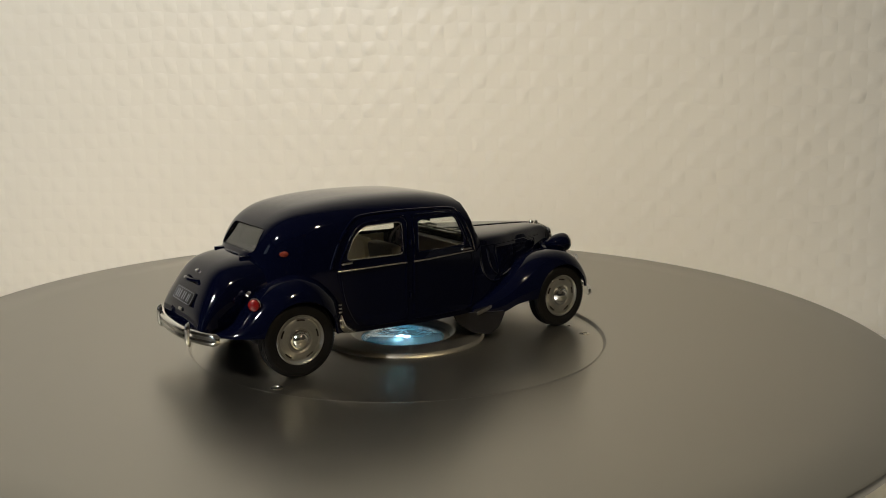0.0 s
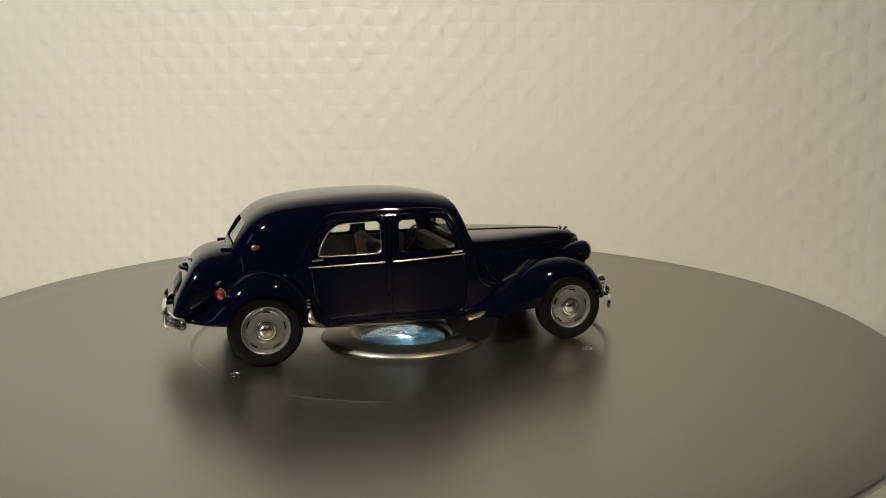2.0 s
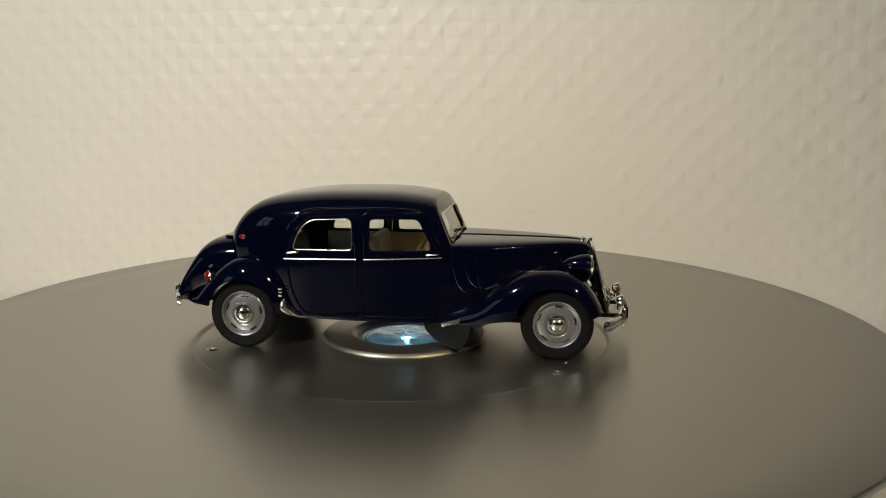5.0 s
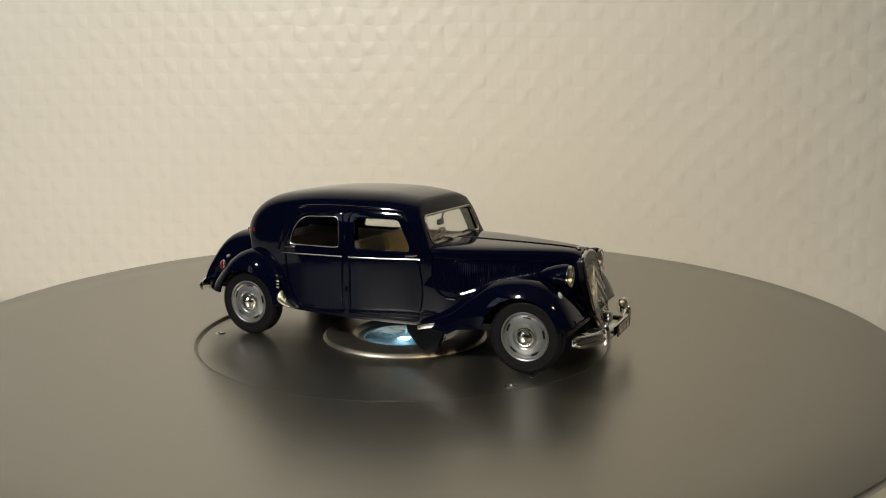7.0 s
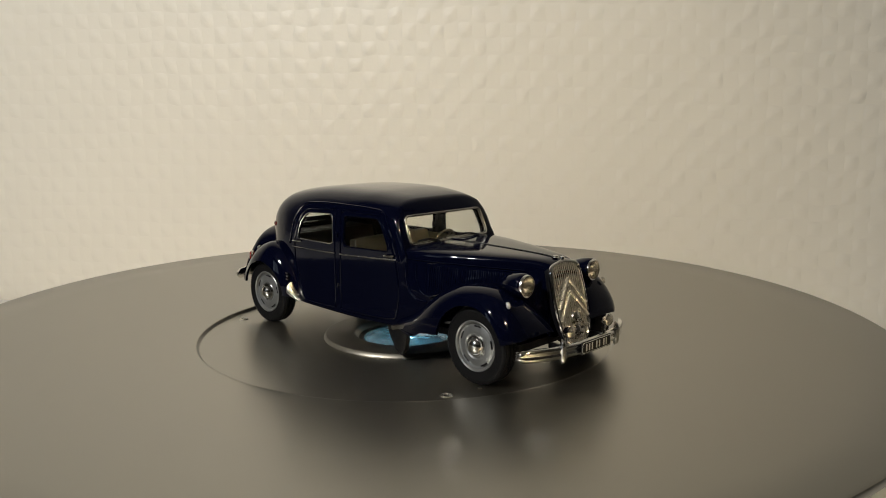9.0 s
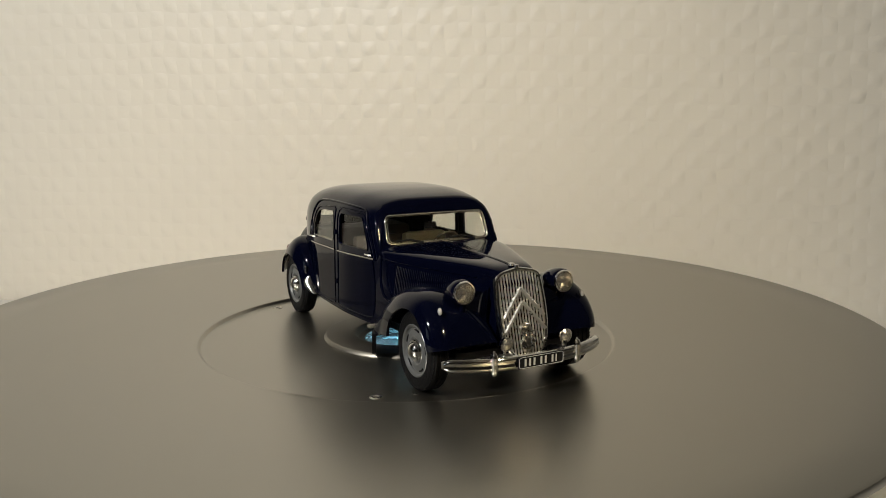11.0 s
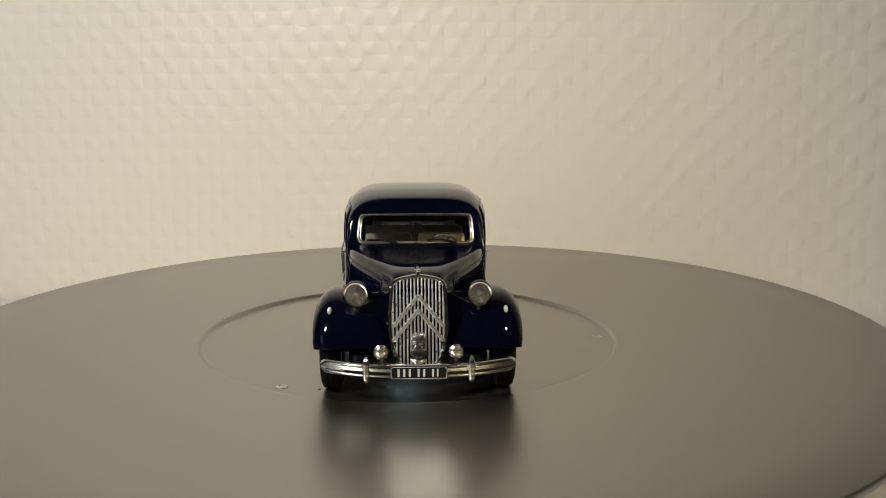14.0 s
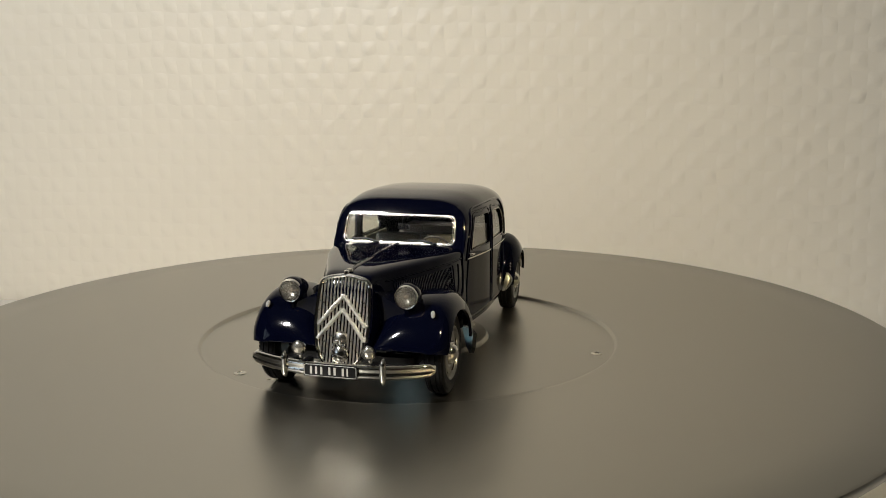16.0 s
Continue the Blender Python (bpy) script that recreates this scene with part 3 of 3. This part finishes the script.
    part("screen_frame", tube([(screen_x(z, 0.1), y * 1.008, z + (z - 50.2) * 0.03) for y, z in SCREEN], 0.36, 8, closed=True), CHROME_DULL, th, "chrome windscreen frame")
    part("screen_bead", tube([(screen_x(z, -0.1), y * 0.968, z - (z - 50.2) * 0.06) for y, z in SCREEN], 0.2, 8, closed=True), CHROME_DULL, th, "thin inner chrome bead")
    for y0 in (-19.5, 4.5):
        wp = part("wiper", tube([(23.2, y0 + 11, 45.2), (22.4, y0 + 6, 46.2), (22.6, y0, 46.0)], 0.45, 6), BLACK, th, "black wiper blade")
        part("pivot", lathe([(0.9, 0), (0.9, 1.0), (0, 1.3)], 10, at=(23.2, y0 + 11, 44.4)), BLACK, wp)
    bm = bmesh.new()
    pts = []
    for y, z in BACKLIGHT:
        x = -76.0
        while cab_top(x) < z + 0.6 or side_y(x, z) < abs(y):
            x += 0.1
        pts.append((x + 0.7, y, z))
    a = [bm.verts.new(p) for p in pts]
    b = [bm.verts.new((p[0] + 0.5, p[1], p[2])) for p in pts]
    bm.faces.new(a)
    bm.faces.new(b[::-1])
    for i in range(len(a)):
        bm.faces.new((a[i], b[i], b[(i + 1) % len(a)], a[(i + 1) % len(a)]))
    part("rear_window", bm, GLASS, th, "small clear rear window").visible_shadow = False
    part("rear_window_seal", tube([(p[0] - 0.6, p[1], p[2]) for p in pts], 0.32, 6, closed=True), NAVY, th)

    # bonnet, cowl and louvres
    xs = list(np.linspace(18.5, 74, 26)) + [75.5, 77, 78.2, 79.2, 80, 80.5]
    part("bonnet", loft([hood_ring(x) for x in xs]), NAVY, th, "long navy bonnet with a centre hinge", 40)
    part("bonnet_hinge", tube([(x, 0, hood_top(x) + 0.1) for x in np.linspace(23, 76, 16)], 0.85, 8, flat=0.32), NAVY, th)
    part("ornament", lathe([(0, 0.0), (1.3, 0.2), (1.1, 0.9), (0, 1.3)], 12, at=(75.5, 0, hood_top(75.5))), CHROME_DULL, th, "small bonnet badge")
    for s in (-1, 1):
        for i in range(36):
            x = 35.4 + i * 0.86
            z0, z1 = 27.6 + (x - 36) * 0.24, 38.5 - (x - 36) * 0.02
            rings = []
            for t in np.linspace(0, 1, 7):
                z = z0 + (z1 - z0) * t
                k = 0.3 + 0.7 * math.sin(math.pi * (0.08 + 0.84 * t)) ** 0.5
                rings.append([(x - 0.7 * t + u, s * (hood_side(x - 0.7 * t + u, z) + o * k), z)
                              for u, o in ((-0.38, -0.3), (-0.38, 0.14), (-0.3, 0.2), (0.2, 0.31), (0.3, 0.24), (0.33, -0.3))])
            part("louvre", loft(rings), NAVY, th, "", 28)
        loop = [(32.6, 39.4), (34.4, 26.4), (66.0, 34.2), (66.8, 38.6)]
        part("louvre_frame", tube([(x, s * (hood_side(x, z) + 0.0), z) for x, z in rounded(loop, 1.5, 3)], 0.32, 8, closed=True), NAVY, th)
        part("bonnet_catch", tube([(x, s * (hood_side(x, 27) + 0.5), z) for x, z in ((36.4, 26.4), (39, 27.3), (41.6, 28.4))], 0.5, 6), CHROME, th, "chrome bonnet catch")
        for pts, r in (([(23.6, 38.6), (24.2, 33), (26.2, 27.6), (30.2, 24.6), (34.5, 24.4)], 0.62), ([(28.2, 38.6), (29.0, 33.5), (30.8, 29.2), (33.6, 27.0)], 0.46)):
            part("cowl_rib", tube([(x, s * (hood_side(x, z) - 0.1), z) for x, z in smooth_path(pts)], r, 10), NAVY, th)
        part("bonnet_moulding", tube([(x, s * (hood_side(x, 40.2) + 0.1), 40.3 - (x - 22) * 0.02) for x in np.linspace(22, 70, 20)], 0.3, 6), NAVY, th)

    # boot
    xs = list(np.linspace(-97.2, -85.5, 20)) + list(np.linspace(-84.5, -66, 12))
    part("boot", loft([boot_ring(x) for x in xs]), NAVY, th, "sloping navy boot", 42)
    part("boot_handle", tube([(-90.3, -6, 34.9), (-92.7, -3, 35.2), (-93.2, 0, 35.3), (-92.7, 3, 35.2), (-90.3, 6, 34.9)], 1.0, 8, flat=0.8), NAVY, th)
    for y in (-13.5, 13.5):
        part("boot_hinge", prism(rounded([(-77.8, y - 0.5), (-73.6, y - 1.7), (-73.6, y + 1.7), (-77.8, y + 0.5)], 0.3, 3), boot_top(-77) - 0.9, boot_top(-77) + 0.35, "z"), NAVY, th)
    part("boot_button", lathe([(0, 1.0), (0.8, 0.8), (1, 0)], 12, at=(-89.3, 0, 37.6)), CHROME_DULL, th)
    lean = Matrix.Rotation(math.pi, 4, "Z") @ Matrix.Rotation(radians(-30), 4, "Y")
    # bars darkened in colour: this tilted plate catches less lamplight
    bars_plate(th, (-94.7, 0, 29.0), 20, 5.4, lean, PLATE_WHITE_SHADED)
    part("nameplate", block(-96.4, 0, 24.2, 0.5, 4, 1.2, 0.15, Matrix.Rotation(radians(25), 4, "Y")), CHROME_DULL, th)

    # wings
    fx = list(np.linspace(19, 78, 34)) + [79.5, 80.8, 81.8, 82.6, 83.1]
    front = fender(fx,
                   ([19, 25, 31, 36, 40, 44.5, 49, 53, 58, 64, 69, 74.6, 79, 81.5, 83.1], [15.0, 17.2, 20.2, 23.6, 26.8, 30.0, 32.7, 34.2, 35.1, 35.3, 34.7, 32.2, 27.4, 23.3, 19.6]),
                   ([19, 31, 39.5, 50, 60, 70, 78, 83.1], [11.2, 11.2, 14.5, 16.0, 16.5, 17.0, 17.5, 18.6]),
                   ([19, 30, 45, 60, 76, 83.1], [26.0, 26.5, 27.0, 27.0, 26.0, 24.0]),
                   ([19, 24, 30, 38, 48, 60, 72, 78, 81, 83.1], [28.4, 30.9, 32.9, 34.9, 36.7, 37.5, 37.1, 35.9, 33.8, 30.0]),
                   ([19, 30, 45, 60, 72, 83.1], [22.0, 21.0, 17.0, 12.0, 8.8, 10.0]), (64.0, 14.2, 15.1), n=2.6)
    rx = list(np.linspace(-90.5, -44, 34))
    rear = fender([-91.5, -91.2] + rx + [-43.4],
                  ([-91.5, -88, -84.5, -82, -77.2, -72.5, -66.8, -62.3, -55.7, -50.3, -46, -43.4], [19.0, 19.6, 21.5, 24.8, 30.2, 34.2, 37.0, 37.8, 36.0, 31.8, 26.0, 20.0]),
                  ([-91.5, -80, -60, -43.4], [17.6, 17.6, 16.5, 14.0]),
                  ([-91.5, -80, -60, -43.4], [22.0, 25.0, 28.0, 29.0]),
                  ([-91.5, -88, -80, -70, -60, -50, -46, -43.4], [24.5, 29.0, 34.4, 37.4, 38.0, 35.8, 33.2, 31.2]),
                  ([-91.5, -60, -43.4], [12.0, 18.0, 22.0]), (-63.4, 14.6, 14.6), n=2.4)
    for s, f, r in ((1, front, rear), (-1, flipped(front), flipped(rear))):
        part("front_wing", f, NAVY, th, "flowing navy front wing", 36)
        part("rear_wing", r, NAVY, th, "rounded navy rear wing", 36)
        # chrome stone guard ahead of the rear wheel
        g = []
        back, fore = curve_of([0, 0.3, 0.6, 0.85, 1], [-46.6, -48.2, -48.4, -46.6, -44.0]), curve_of([0, 0.3, 0.6, 0.85, 1], [-45.2, -44.4, -43.0, -40.6, -38.6])
        for k in range(13):
            t = k / 12
            xa, xb = back(t), fore(t)
            out = 0.8 + 3.0 * math.sin(math.pi * min(1, t * 0.8 + 0.1))
            g.append([((xa + xb) / 2 + (xb - xa) / 2 * math.cos(q), s * (31.2 + out * math.sin(q)), 21.2 - 7.4 * t) for q in np.linspace(0, 2 * math.pi, 12, endpoint=False)])
        part("stone_guard", loft(g), CHROME_DULL, th, "small polished stone guard", 60)
        for z in (22.6, 24.0, 25.4):
            part("guard_stud", block(-46.9, s * 33.6, z, 1.5, 0.8, 0.8, 0.25), CHROME_DULL, th)
        # lamps
        hd = new("headlamp")
        hang(hd, th)
        hd.matrix_basis = pose(0.0775, s * 0.0209, 0.0362, 0, 0, 0)
        part("shell", lathe([(0, -11.0), (1.2, -10.6), (2.9, -8.0), (4.1, -4.2), (4.55, -1.2), (4.45, 0.2), (4.1, 0.7), (3.6, 0.4), (3.4, -0.8), (2.4, -2.3), (0, -3.2)], 28, "x"), NAVY, hd, "navy bullet-shaped lamp shell")
        part("rim", lathe([(4.15, 0.4), (4.2, 1.0), (3.95, 1.5), (3.6, 1.35), (3.55, 0.6)], 32, "x"), CHROME, hd, "chrome lamp rim")
        part("reflector", lathe([(3.6, 0.8), (3.3, -0.5), (2.3, -1.8), (1.1, -2.4), (0, -2.5)], 24, "x"), CHROME_DULL, hd)
        part("bulb", lathe([(0, 0.6), (0.6, 0.4), (0.8, -0.2), (0.8, -2.4)], 14, "x"), TAUPE, hd, "dark lamp bulb")
        part("lens", lathe([(3.6, 1.0), (3.0, 1.5), (1.7, 1.9), (0, 2.0)], 24, "x"), LENS, hd, "clear ribbed lens").visible_shadow = False
        part("stalk", tube([(0, 0, -4.0), (-1.5, 0, -7.5)], 1.1, 8), NAVY, hd)
        mk = part("side_marker", lathe([(0, 0.9), (0.8, 0.75), (1.25, 0.2), (1.3, -0.6)], 16, "x"), WHITE_LENS, th, "milky white marker lamp")
        mk.matrix_basis = pose(0.0777, s * 0.0300, 0.0308, 0, -28, s * 14) @ Matrix.Diagonal((0.6, 0.6, 1.0, 1))
        fg = part("fog_lamp", lathe([(0, -2.6), (1.6, -2.0), (2.45, -0.4), (2.5, 0.5), (2.1, 0.8)], 24, "x"), CHROME, th, "small chrome fog lamp")
        fg.matrix_basis = pose(0.0915, s * 0.0122, 0.0203)
        part("lens", lathe([(2.2, 0.6), (1.6, 1.2), (0, 1.5)], 20, "x"), CRYSTAL, fg, "faceted clear lens")
        part("post", tube([(-1.2, 0, -1.5), (-1.2, 0, -4.0)], 0.5, 6), CHROME_DULL, fg)
        tl = part("tail_lamp", lathe([(0, 1.6), (1.2, 1.45), (2.1, 0.8), (2.3, -0.6)], 20, "x"), RED, th, "red tail lamp")
        tl.matrix_basis = pose(-0.0792, s * 0.0302, 0.0290, 0, 0, 180 - s * 44)
        part("bezel", lathe([(2.35, 0.1), (2.55, -0.2), (2.3, -0.8)], 20, "x"), CHROME_DULL, tl)
        ti = part("turn_lamp", lathe([(0, 1.2), (0.7, 1.0), (1.0, 0.2), (1.0, -0.8)], 14, "x"), CHROME, th, "small chrome lamp")
        ti.matrix_basis = pose(-0.0796, s * 0.0258, 0.0322, 0, 24, 180 - s * 40)
        # hanging flap and chrome foot under the sill
        flap = rounded([(11.0, 12.2), (12.6, 8.2), (20.0, 3.2), (27.8, 2.2), (31.6, 5.6), (34.2, 12.2)], 1.2)
        bm = prism(flap, s * 24.4, s * 26.0, "y")
        bmesh.ops.rotate(bm, verts=bm.verts[:], cent=(12, s * 25, 0), matrix=Matrix.Rotation(s * radians(24), 3, "Z"))
        part("splash_panel", bm, BLACK, th, "dark panel hanging below the sill")
        part("step_plate", block(23.6, s * 30.0, 13.2, 9.0, 3.4, 2.0, 0.7, Matrix.Rotation(radians(-14), 4, "Y")), CHROME_DULL, th)
        for x in (RX, FX):
            wheel(th, x, s * 30.2, s)
    part("apron", loft([[(x, y, z) for y, z in ((-23, 16), (-21, 31), (-9, 37), (9, 37), (21, 31), (23, 16))] for x in (70, 76.5)]), NAVY, th)
    part("underbody", prism(rounded([(-76, -24), (-76, 24), (78, 24), (78, -24)], 4), 12.3, 15.0, "z"), BLACK, th, "black underbody")
    for x in (RX, FX):
        part("axle", tube([(x, -28, HUBZ), (x, 28, HUBZ)], 1.8, 8), BLACK, th)

    # grille
    gr = new("grille")
    hang(gr, th)
    shield = [(-6.2, 41.8), (-8.6, 40.6), (-9.0, 37.5), (-9.5, 31), (-9.4, 25), (-8.4, 19), (-6.6, 15), (-4.2, 12.6)]
    shield = rounded([(0, 42.9)] + shield + [(-y, z) for y, z in shield[::-1]], 1.2, 3)
    gx = lambda z, d=0.0: 78.4 + (42.9 - z) * 0.262 + d
    part("backing", loft([[(gx(z, -2.2), y, z) for y, z in shield], [(gx(z, 0.2), y, z) for y, z in shield]]), BLACK, gr)
    part("surround", tube([(gx(z, 0.5), y, z) for y, z in shield], 0.75, 8, closed=True), CHROME, gr, "chrome grille surround")
    edge = curve_of([12.6, 15, 19, 25, 31, 37.5, 40.6, 41.8], [4.2, 6.6, 8.4, 9.4, 9.5, 9.0, 8.6, 6.2])
    for i in range(15):
        y = -8.4 + 1.2 * i
        zs = [z for z in np.linspace(12.9, 42.2, 60) if edge(z) > abs(y) + 0.2]
        part("slat", tube([(gx(z, 0.55), y, z) for z in (zs[0], zs[len(zs) // 2], zs[-1])], 0.34, 8), GRILLE, gr)
    for apex in (36.4, 31.8):
        for s in (-1, 1):
            pts = [(gx(z, 1.15), y, z) for y, z in ((0, apex), (s * 4.2, apex - 4.9), (s * 8.4, apex - 9.9))]
            part("chevron", tube(pts, 0.7, 8), GRILLE, gr, "plain slanting chrome bar")
    part("medallion", lathe([(0, 1.6), (1.4, 1.3), (2.3, 0.8), (2.7, -0.4)], 14, "x", at=(gx(22, 0.9), 0, 22.2)), CHROME_DULL, gr)
    part("medallion", lathe([(0, 1.8), (1.6, 1.4), (2.9, 0.6), (3.1, -0.4)], 9, "x", at=(gx(17, 0.9), 0, 17.0)), CHROME, gr)
    for k in range(10):
        a = 2 * math.pi * k / 10
        part("petal", lathe([(0, 0.7), (0.55, 0.4), (0.6, -0.2)], 7, "x", at=(gx(18, 2.0), 2.3 * math.cos(a), 18.6 + 3.4 * math.sin(a))), CHROME, gr)
    part("cap", lathe([(0, 1.6), (0.8, 1.2), (1.0, 0), (0.6, -0.6)], 12, at=(78.6, 0, 43.0)), CHROME, gr)

    # bumpers and plates
    bumper(th, 92.6, 84.0, 32.6, 13.9, 4.6, True)
    bars_plate(th, (94.4, 0, 14.1), 18.6, 4.5, Matrix.Identity(4), PLATE_WHITE)
    bumper(th, -100.0, -92.6, 30.0, 18.0, 4.6, False)

    # interior
    part("cabin_floor", block(-22, 0, 14.6, 88, 50, 1.2, 0), TAUPE, th)
    for y in (-11.8, 11.8):
        st = part("front_seat", block(-4, y, 27, 15, 21, 9, 2.2), CREAM, th, "cream front seat")
        part("backrest", block(-13.5, y, 34, 5.5, 21, 19, 2.4, Matrix.Rotation(radians(-10), 4, "Y")), CREAM if y > 0 else TAUPE, st)
    st = part("rear_seat", block(-43, 0, 27, 16, 48, 9, 2.4), TAUPE, th, "dark rear bench")
    part("backrest", block(-54.0, 0, 33, 6, 48, 17, 2.4, Matrix.Rotation(radians(-14), 4, "Y")), TAUPE, st)
    part("parcel_shelf", block(-62.5, 0, 41.0, 14, 42, 1.2, 0.4), TAUPE, th)
    for y in (-27.6, 27.6):
        part("door_trim", block(-18, y, 30.0, 52, 0.9, 21.5, 0.3), OLIVE, th, "olive grey inner door trim")
    part("dashboard", block(15.5, 0, 38.5, 6, 50, 7.5, 2.0), TAUPE, th)
    sw = new("steering_wheel")
    hang(sw, th)
    sw.matrix_basis = pose(0.0065, 0.0115, 0.0405, 0, -62, 0)
    part("ring", tube([(6.2 * math.cos(a), 6.2 * math.sin(a), 0) for a in np.linspace(0, 2 * math.pi, 28, endpoint=False)], 0.5, 6, closed=True), TAUPE, sw)
    for k in range(3):
        a = 2 * math.pi * k / 3 + 0.5
        part("spoke", tube([(0, 0, 0), (6.2 * math.cos(a), 6.2 * math.sin(a), 0)], 0.4, 6), TAUPE, sw)
    part("column", tube([(0, 0, 0), (0, 0, -10)], 0.8, 8), BLACK, sw)
    mr = part("mirror", block(14.0, 0, 50.4, 1.2, 5.2, 2.6, 0.5), BLACK, th, "small dark rear-view mirror")
    part("mirror_stem", tube([(14.2, 0, 50.5), (15.8, 0, 55.4)], 0.4, 6), BLACK, mr)
    return th


CAR = car()


# ---- what turns ----
def motions():
    turn = list(enumerate((59.96, 51.75, 43.35, 34.8, 26.1, 17.3, 8.5, -0.4, -9.3, -18.2, -27.0, -35.8, -44.5, -53.2, -62.0, -70.7, -79.4)))
    x0, y0 = AXIS[0] / 1000, AXIS[1] / 1000
    walk(TURNTABLE, [(t, pose(x0, y0, 0, 0, 0, a)) for t, a in turn])
    rows = []
    for t, a in turn:
        c, s = math.cos(radians(a)), math.sin(radians(a))
        rows.append((t, pose(x0 + 0.0033 * c - 0.0040 * s, y0 + 0.0033 * s + 0.0040 * c, 0.0, 0, 0, a - 28.1)))
    walk(CAR, rows)


motions()
